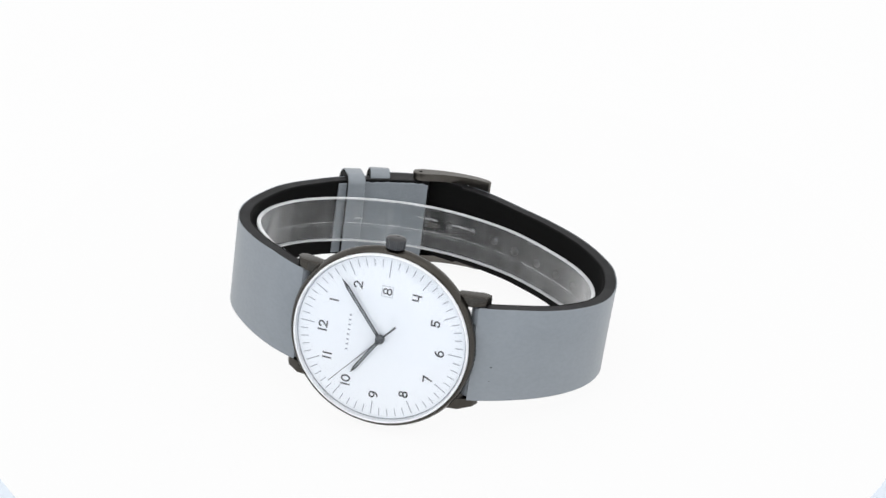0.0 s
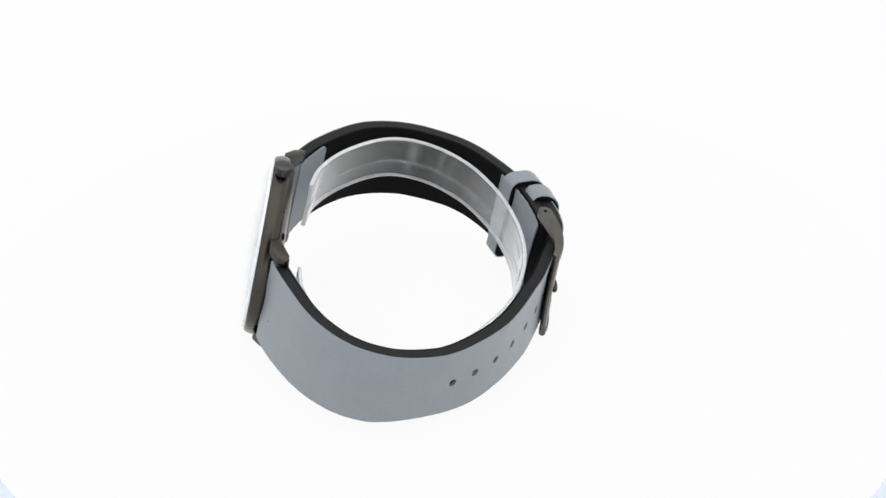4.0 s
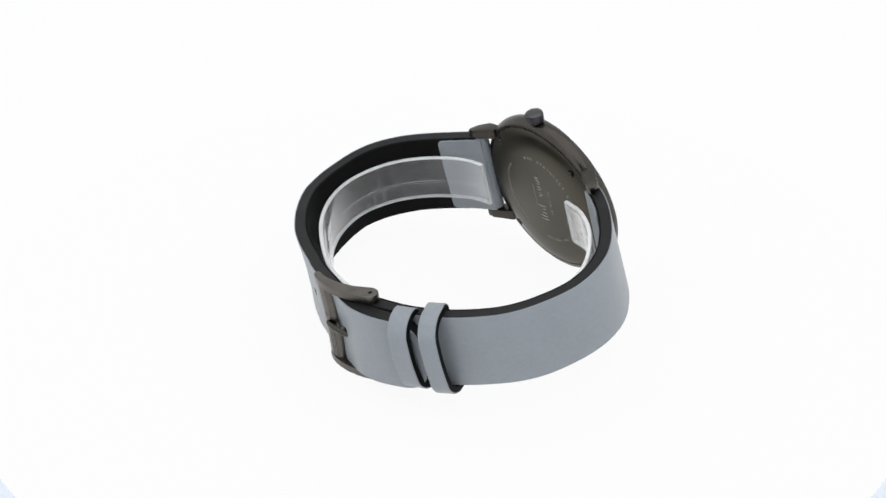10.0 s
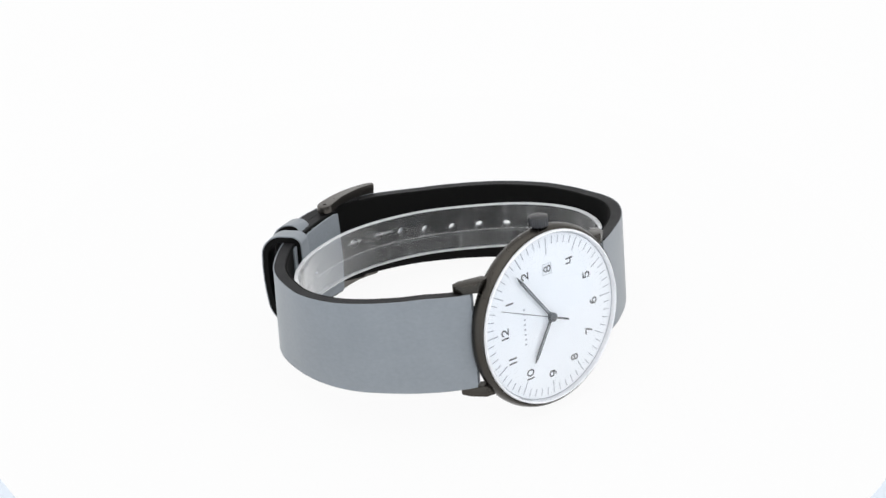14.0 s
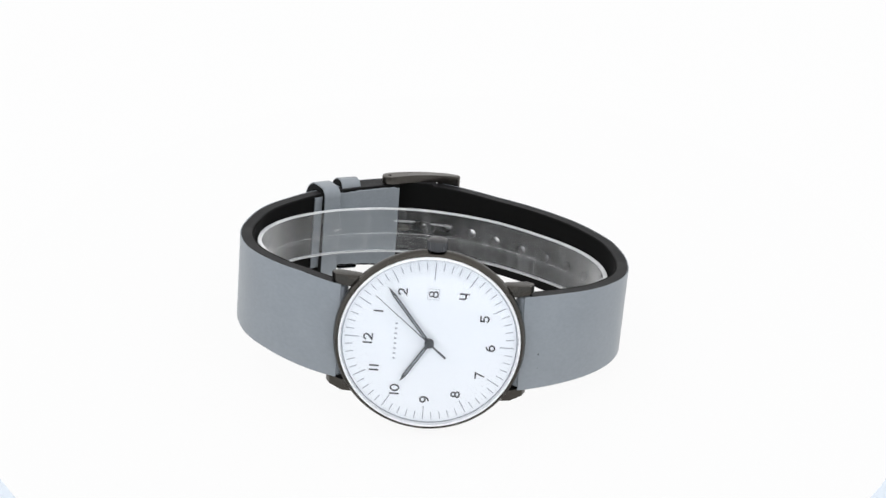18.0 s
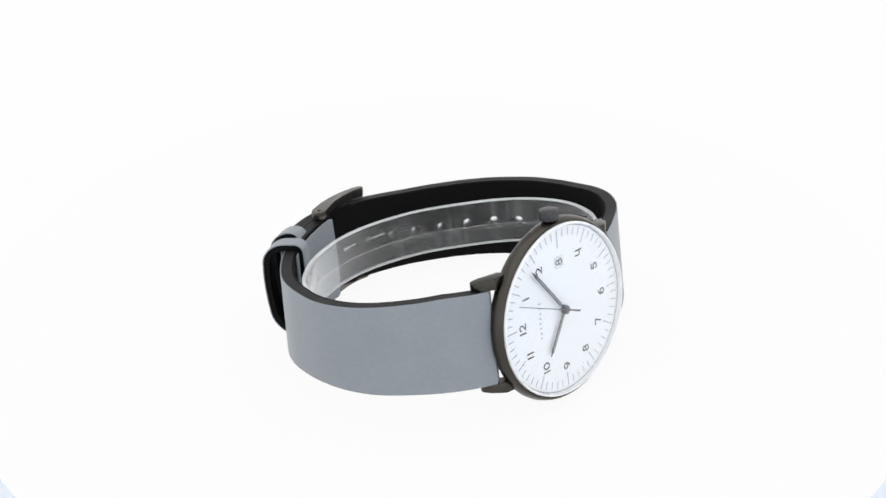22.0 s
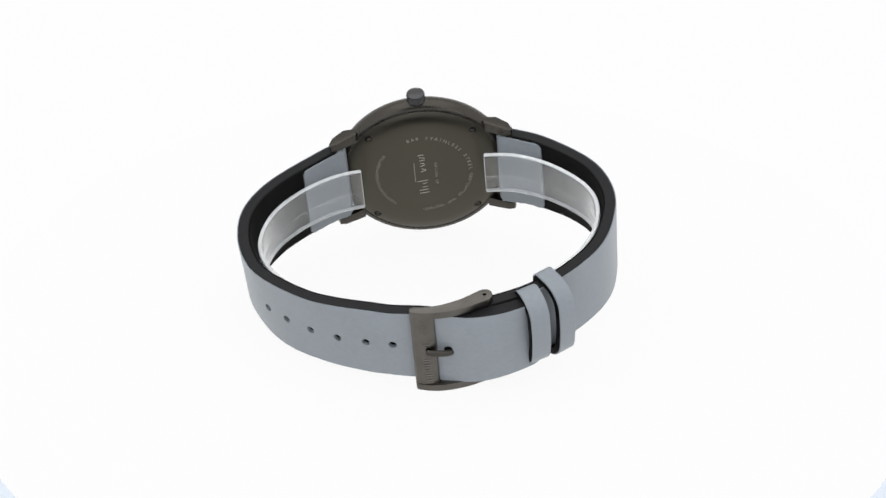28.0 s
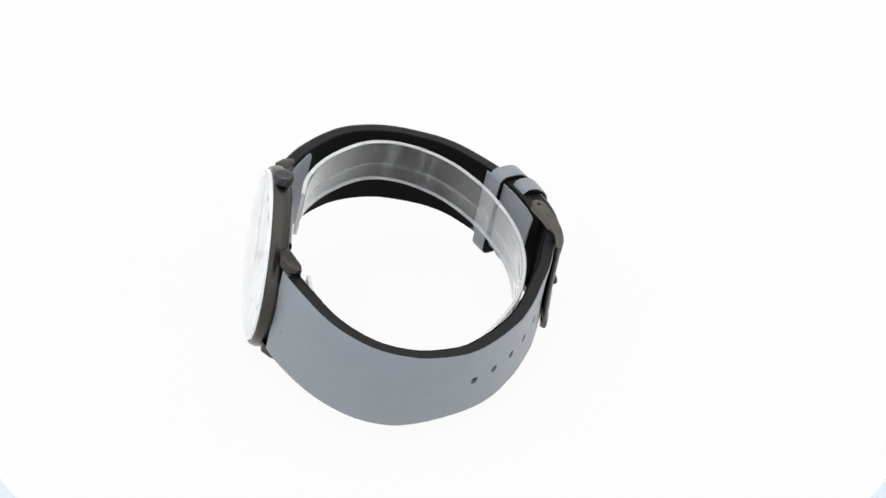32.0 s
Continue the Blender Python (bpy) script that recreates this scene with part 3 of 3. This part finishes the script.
        bm.transform(Matrix.Translation((0, 4.71, 0)) @ base @ Matrix.Translation((x, -0.2, 0)) @ Matrix.Rotation(lean, 4, "Z") @ Matrix.Rotation(radians(90), 4, "X"))
        part("engraved_bar", bm, M_SIGN, back)
    bm = slab(-2.9, 2.9, -0.04, 0.04, -0.08, 0.08)
    bm.transform(Matrix.Translation((0, 4.71, 0)) @ base @ Matrix.Translation((-0.6, -2.1, 0)) @ Matrix.Rotation(radians(90), 4, "X"))
    part("engraved_line", bm, M_ENGRAVE, back)


def arc(cx, cy, rx, ry, a0, a1, n=14):
    return [(cx + rx * math.cos(radians(a0 + (a1 - a0) * i / n)), cy + ry * math.sin(radians(a0 + (a1 - a0) * i / n))) for i in range(n + 1)]


# strokes of the round-cornered figures, in a box 0.74 wide and 1 high
FIGURES = {
    "0": [arc(0.37, 0.5, 0.37, 0.5, 90, 450, 32)],
    "1": [[(0.18, 1.0), (0.18, 0.0)]],
    "2": [arc(0.36, 0.70, 0.32, 0.30, 165, -20) + [(0.58, 0.45), (0.05, 0.0), (0.72, 0.0)]],
    "4": [[(0.04, 1.0), (0.04, 0.52)] + arc(0.20, 0.46, 0.16, 0.14, 180, 270, 6) + [(0.66, 0.32)], [(0.66, 1.0), (0.66, 0.0)]],
    "5": [[(0.66, 1.0), (0.12, 1.0), (0.09, 0.56)] + arc(0.36, 0.32, 0.33, 0.31, 128, -150)],
    "6": [arc(0.37, 0.31, 0.33, 0.31, 150, 510, 26), [(0.06, 0.40)] + arc(0.50, 0.48, 0.45, 0.52, 185, 95, 10)],
    "7": [[(0.04, 1.0), (0.70, 1.0), (0.30, 0.0)]],
    "8": [arc(0.37, 0.74, 0.27, 0.25, 0, 360, 24), arc(0.37, 0.25, 0.33, 0.25, 0, 360, 24)],
    "9": [arc(0.37, 0.69, 0.33, 0.31, -30, 330, 26), [(0.68, 0.60)] + arc(0.24, 0.52, 0.45, 0.52, 5, -85, 10)],
}


def figure(text, size, weight):
    """Printed figures as thin raised strokes, centred; x to the right, y up, in dial units."""
    bm = bmesh.new()
    adv = {"1": 0.36}
    total = sum(adv.get(c, 0.74) for c in text) + 0.2 * (len(text) - 1)
    x0 = -total / 2
    for c in text:
        off = 0.0
        for stroke in FIGURES[c]:
            pts = [Vector(((x0 + off + x) * size, (y - 0.5) * size)) for x, y in stroke]
            loop = (pts[0] - pts[-1]).length < 1e-4
            if loop:
                pts = pts[:-1]
            n, rails = len(pts), []
            for i in range(n):
                a = pts[i - 1] if (i or loop) else pts[i]
                b = pts[(i + 1) % n] if (i < n - 1 or loop) else pts[i]
                d0, d1 = (pts[i] - a), (b - pts[i])
                d0 = d0.normalized() if d0.length else d1.normalized()
                d1 = d1.normalized() if d1.length else d0
                m = (d0 + d1).normalized()
                k = weight / 2 / max(0.45, m.dot(d0))
                s = Vector((-m.y, m.x)) * k
                e = Vector((0, 0))
                if not loop and i == 0:
                    e = -d1 * weight / 2
                if not loop and i == n - 1:
                    e = d0 * weight / 2
                rails.append([bm.verts.new(((pts[i] + e + s * q).x, (pts[i] + e + s * q).y, z)) for q, z in ((-1, 0), (-1, 0.05), (1, 0.05), (1, 0))])
            bridge_rings(bm, rails, caps=not loop, closed=loop)
        x0 += adv.get(c, 0.74) + 0.2
    return bm


# text axes on the dial seen from the front: up is the twelve (-x), right is the three (+z), out is -y
ON_DIAL = Matrix(((0, -1, 0, 0), (0, 0, -1, 0), (1, 0, 0, 0), (0, 0, 0, 1))) @ Matrix.Rotation(radians(-0.9), 4, "Z")


def dial(watch):
    face = part("dial", lathe([(0, -0.02), (17.3, -0.02), (17.9, -0.06), (18.3, -0.08), (18.3, 0.3), (0, 0.3)], 128), M_DIAL, watch, "white dial, slightly dished at the edge")
    for h in (1, 2, 4, 5, 6, 7, 8, 9, 10, 11, 12):
        a = radians(90 - h * 30)
        bm = figure(str(h), 1.68, 0.31)
        bm.transform(Matrix.Diagonal((1.04, 1, 1, 1)))
        bm.transform(Matrix.Translation((0, -0.022, 0)) @ ON_DIAL @ Matrix.Translation((12.5 * math.cos(a) - 0.35, 12.5 * math.sin(a), 0)))
        part("numeral", bm, M_PRINT, face)
    ticks = {}
    for k in range(60):
        inner = 13.5 if k == 15 else 14.35 if k % 5 == 0 else 15.6
        wide = 0.19 if k % 5 == 0 else 0.16
        if inner not in ticks:
            bm = slab(-wide / 2, wide / 2, inner, 17.2, -0.02, 0.03)
            bmesh.ops.scale(bm, vec=(U,) * 3, verts=bm.verts[:])
            ticks[inner] = finish(bm, "minute_mark", M_TICK)
        ob = new("hour_mark" if k % 5 == 0 else "minute_mark", ticks[inner])
        ob.parent = face
        ob.matrix_basis = Matrix.Translation((0, -0.03 * U, 0)) @ ON_DIAL @ Matrix.Rotation(radians(-6 * k), 4, "Z")
    # date opening with its turned-in edge
    for x0, x1, y0, y1 in ((9.2, 11.6, 1.1, 1.2), (9.2, 11.6, -1.2, -1.1), (9.2, 9.3, -1.1, 1.1), (11.5, 11.6, -1.1, 1.1)):
        bm = slab(x0, x1, y0, y1, 0.0, 0.06)
        bm.transform(Matrix.Translation((0, -0.02, 0)) @ ON_DIAL)
        part("date_frame", bm, M_FRAME, face)
    bm = figure("8", 1.75, 0.25)
    bm.transform(Matrix.Diagonal((1.1, 1, 1, 1)))
    bm.transform(Matrix.Translation((0, -0.022, 0)) @ ON_DIAL @ Matrix.Translation((10.4, 0, 0)))
    part("date_figure", bm, M_PRINT, face)
    # maker's name as a row of small bars
    for k in range(8):
        bm = slab(-0.15, 0.15, -0.25, 0.25, 0, 0.04)
        bm.transform(Matrix.Translation((0, -0.022, 0)) @ ON_DIAL @ Matrix.Translation((-4.15 + k * 1.09, 6.95, 0)))
        part("name_bar", bm, M_TICK, face)
    part("edge_line", lathe([(17.74, -0.13), (17.86, -0.19), (17.88, -0.14), (17.76, -0.09), (17.74, -0.13)], 128), M_TICK, face, "fine grey line round the dial")
    dome = [(18.08, -0.5), (18.02, -1.0), (17.4, -1.3), (14.5, -1.95), (10, -2.35), (5, -2.54), (0, -2.6), (0, -1.75), (5, -1.7), (10, -1.52), (14.5, -1.15), (17.1, -0.8), (17.8, -0.3), (18.02, -0.3), (18.08, -0.5)]
    glass = part("crystal", lathe(dome, 128), M_CRYSTAL, watch, "domed clear acrylic crystal", 40)
    glass.visible_shadow = False
    # the crystal's rim, with its bright reflection painted on as white
    part("crystal_edge", lathe([(17.92, -0.1), (18.02, -0.6), (18.12, -1.0), (18.3, -1.12), (18.5, -0.95), (18.58, -0.5), (18.58, -0.1), (17.92, -0.1)], 128), M_RIM_LIGHT, glass, "rim of the crystal, its bright reflection painted white")


def blade(length, wide, tail, y):
    """A slim pointed hand along the twelve, with a groove down its middle."""
    return [(tail, -wide * 0.45), (tail, wide * 0.45), (-length * 0.86, wide * 0.5), (-length, 0.0), (-length * 0.86, -wide * 0.5)]


def hand_mesh(outline, y0, y1):
    bm = bmesh.new()
    lo = [bm.verts.new((x, y0, z)) for x, z in outline]
    hi = [bm.verts.new((x, y1, z)) for x, z in outline]
    bridge_rings(bm, [lo, hi])
    return bm


def needle_set(watch):
    out = {}
    for name, length, wide, y in (("hour_hand", 10.3, 0.78, -0.65), ("minute_hand", 14.8, 0.72, -0.85)):
        h = part(name, hand_mesh(blade(length, wide, 0.0, y), y, y - 0.14), M_HAND, watch, "slim dark pointed hand with a pale stripe")
        part("stripe", hand_mesh([(-1.6, -wide * 0.13), (-1.6, wide * 0.13), (-length * 0.84, wide * 0.13), (-length * 0.84, -wide * 0.13)], y - 0.141, y - 0.16), M_LUME, h)
        out[name] = h
    h = part("second_hand", hand_mesh([(0, -0.09), (0, 0.09), (-15.1, 0.06), (-15.1, -0.06)], -1.1, -1.17), M_HAND, watch, "hair-thin dark seconds hand with a short thick tail")
    part("tail", hand_mesh([(0, -0.15), (0, 0.15), (4.6, 0.22), (4.6, -0.22)], -1.09, -1.18), M_HAND, h)
    part("boss", lathe([(0, -1.46), (0.75, -1.45), (0.95, -1.35), (0.97, -1.2), (0.97, -0.5), (0, -0.5)], 32), M_HAND, h)
    out["second_hand"] = h
    return out


def wristwatch():
    watch = new("wristwatch")
    case(watch)
    dial(watch)
    needles = needle_set(watch)
    case_back_marks(watch)
    straps(watch)
    buckle(watch)
    tagged(watch, "gunmetal wristwatch with white dial and blue-grey leather strap, standing on edge", "watch")
    return watch, needles


def support_ring():
    """The open clear band that keeps the strap round."""
    path = smooth_path(SUPPORT, 0.6, 14)
    far = lambda y: min(max((y - 12) / 15, 0), 1)
    lean = lambda x, y: 1.35 - 0.036 * x + 0.025 * (y - 8) + 0.4 * far(y) + 0.35 * min(max(-x / 20, 0), 1) * (1 - far(y - 12))
    half = lambda x, y: 5.3 - 0.4 * far(y)
    ob = part("strap_support", band(path, 1, 0.0, 1.0, half, 0.3, None, 0.08, lean, bow=lambda x, y, z: 0.0), M_SUPPORT, None)
    ob.visible_shadow = False
    # strips along both cut edges, painted pale where refracted light would brighten them
    for up in (1, -1):
        bm = bmesh.new()
        rings = []
        for p, n in zip(path, normals(path, 1)):
            z0 = lean(p.x, p.y) + up * (half(p.x, p.y) + 0.05)
            rings.append([bm.verts.new((p.x - n.x * d, p.y - n.y * d, z0 + up * z)) for d, z in ((0.02, 0), (0.98, 0), (0.85, 0.26), (0.15, 0.26))])
        bridge_rings(bm, rings)
        part("cut_edge", bm, M_CUT, ob, "frosted cut edge, its refracted brightness put in as pale haze")
    for lift, d0, h in ((-0.6, 1.09, 0.08), (-1.3, 0.95, 0.045)):
        bm = bmesh.new()
        rings = []
        for p, n in zip(path, normals(path, 1)):
            rings.append([bm.verts.new((p.x - n.x * d, p.y - n.y * d, lean(p.x, p.y) + lift + z)) for d, z in ((d0, h), (d0 + 0.06, 0.0), (d0, -h), (d0 - 0.03, 0.0))])
        bridge_rings(bm, rings)
        part("fold_line", bm, M_FOLD, ob, "faint fold along the middle of the band")
    # three short pale streaks along the band's inner face
    for x, y, n0, up in ((-4.0, 57.0, 9, 2.4), (4.9, 56.8, 10, 2.2), (-21.0, 52.0, 4, 0.6)):
        i = nearest(path, x, y)
        lift = lambda x, y: lean(x, y) + up
        part("small_mark", band(path[i:i + n0], 1, 1.02, 1.12, lambda x, y: 0.048, 0.012, None, 0.0, lift, bow=lambda x, y, z: 0.0), M_STREAK, ob, "short pale streak on the plastic")
    for i in (0, -1):
        p, n = path[i], normals(path, 1)[i]
        t = Vector((-n.y, n.x)) * (1 if i else -1)
        out = [(p.x - n.x * d + t.x * s, p.y - n.y * d + t.y * s) for d, s in ((0.15, 0.02), (0.85, 0.02), (0.8, 0.15), (0.2, 0.15))]
        z0 = lean(p.x, p.y)
        part("cut_edge", prism(out, z0 - 5.4, z0 + 5.4), M_CUT, ob, "frosted cut end, its refracted brightness put in as pale haze")
    return tagged(ob, "clear scratched plastic support band curled inside the watch strap", "display support")


studio()
table = turntable()
watch, needles = wristwatch()
support = support_ring()

# the turn of the plate, degrees, half second by half second; after 17.85 s it runs back the same way
TURN = (344.27, 337.65, 329.89, 321.15, 311.40, 300.97, 290.37, 279.87, 268.88, 257.43, 245.88, 234.35, 222.77, 211.32, 199.83, 188.33, 176.82, 165.58, 154.45,
        142.95, 131.19, 119.66, 108.42, 97.48, 86.21, 74.52, 62.82, 51.91, 41.95, 33.19, 25.64, 18.93, 12.89, 7.70, 3.56, 0.66)
BACK = 17.845
# the plate's small lag and lead on the way, seconds and degrees
UNEVEN = ((0, 3, 5.5, 6.5, 11, 13, 17.8, 22, 25, 32), (0.42, 0.42, -0.2, -0.3, -0.28, 0.25, 0.4, 0.4, 0.25, 0.22))
RESTING = pose(-0.709 * U, -36.901 * U, (FLOOR - 1.964) * U, -11.803, 4.208, -1.629)


def motions():
    rows = [(0.5 * i, a) for i, a in enumerate(TURN)] + [(BACK, -0.55)]
    rows += [(2 * BACK - t, a) for t, a in rows[-2::-1] if 2 * BACK - t < 31.9]
    rows += [(32.0, 276.0)]
    rows = [(t, a + np.interp(t, UNEVEN[0], UNEVEN[1])) for t, a in rows]
    turned = [(t, pose(0, 0, 0, 0, 0, a)) for t, a in rows]
    walk(watch, [(t, m @ RESTING) for t, m in turned])
    walk(support, [(t, m @ RESTING) for t, m in turned])
    walk(table, [(t, Matrix.Translation((2.6 * U, 0, 0)) @ m) for t, m in turned])
    # the seconds hand steps six degrees every 1.2 s, and steps back after the turn
    ticks = [(0, 310.5)]
    for k in range(15):
        t = 0.4 + 1.2 * k
        ticks += [(t - 0.05, 310.5 + 6 * k), (t + 0.05, 316.5 + 6 * k)]
    ticks += [(2 * BACK - t, a) for t, a in ticks[::-1] if 2 * BACK - t < 32]
    ticks += [(32, ticks[-1][1])]
    walk(needles["second_hand"], [(t, pose(0, 0, 0, 0, a, 0)) for t, a in ticks])
    for name, start, speed in (("hour_hand", 302.0, 0.0069), ("minute_hand", 50.9, 0.083)):
        times = [0, 4, 8, 12, 15, 17.5, BACK, 18.2, 20.7, 24, 28, 32]
        walk(needles[name], [(t, pose(0, 0, 0, 0, start + speed * min(t, 2 * BACK - t), 0)) for t in times])


motions()
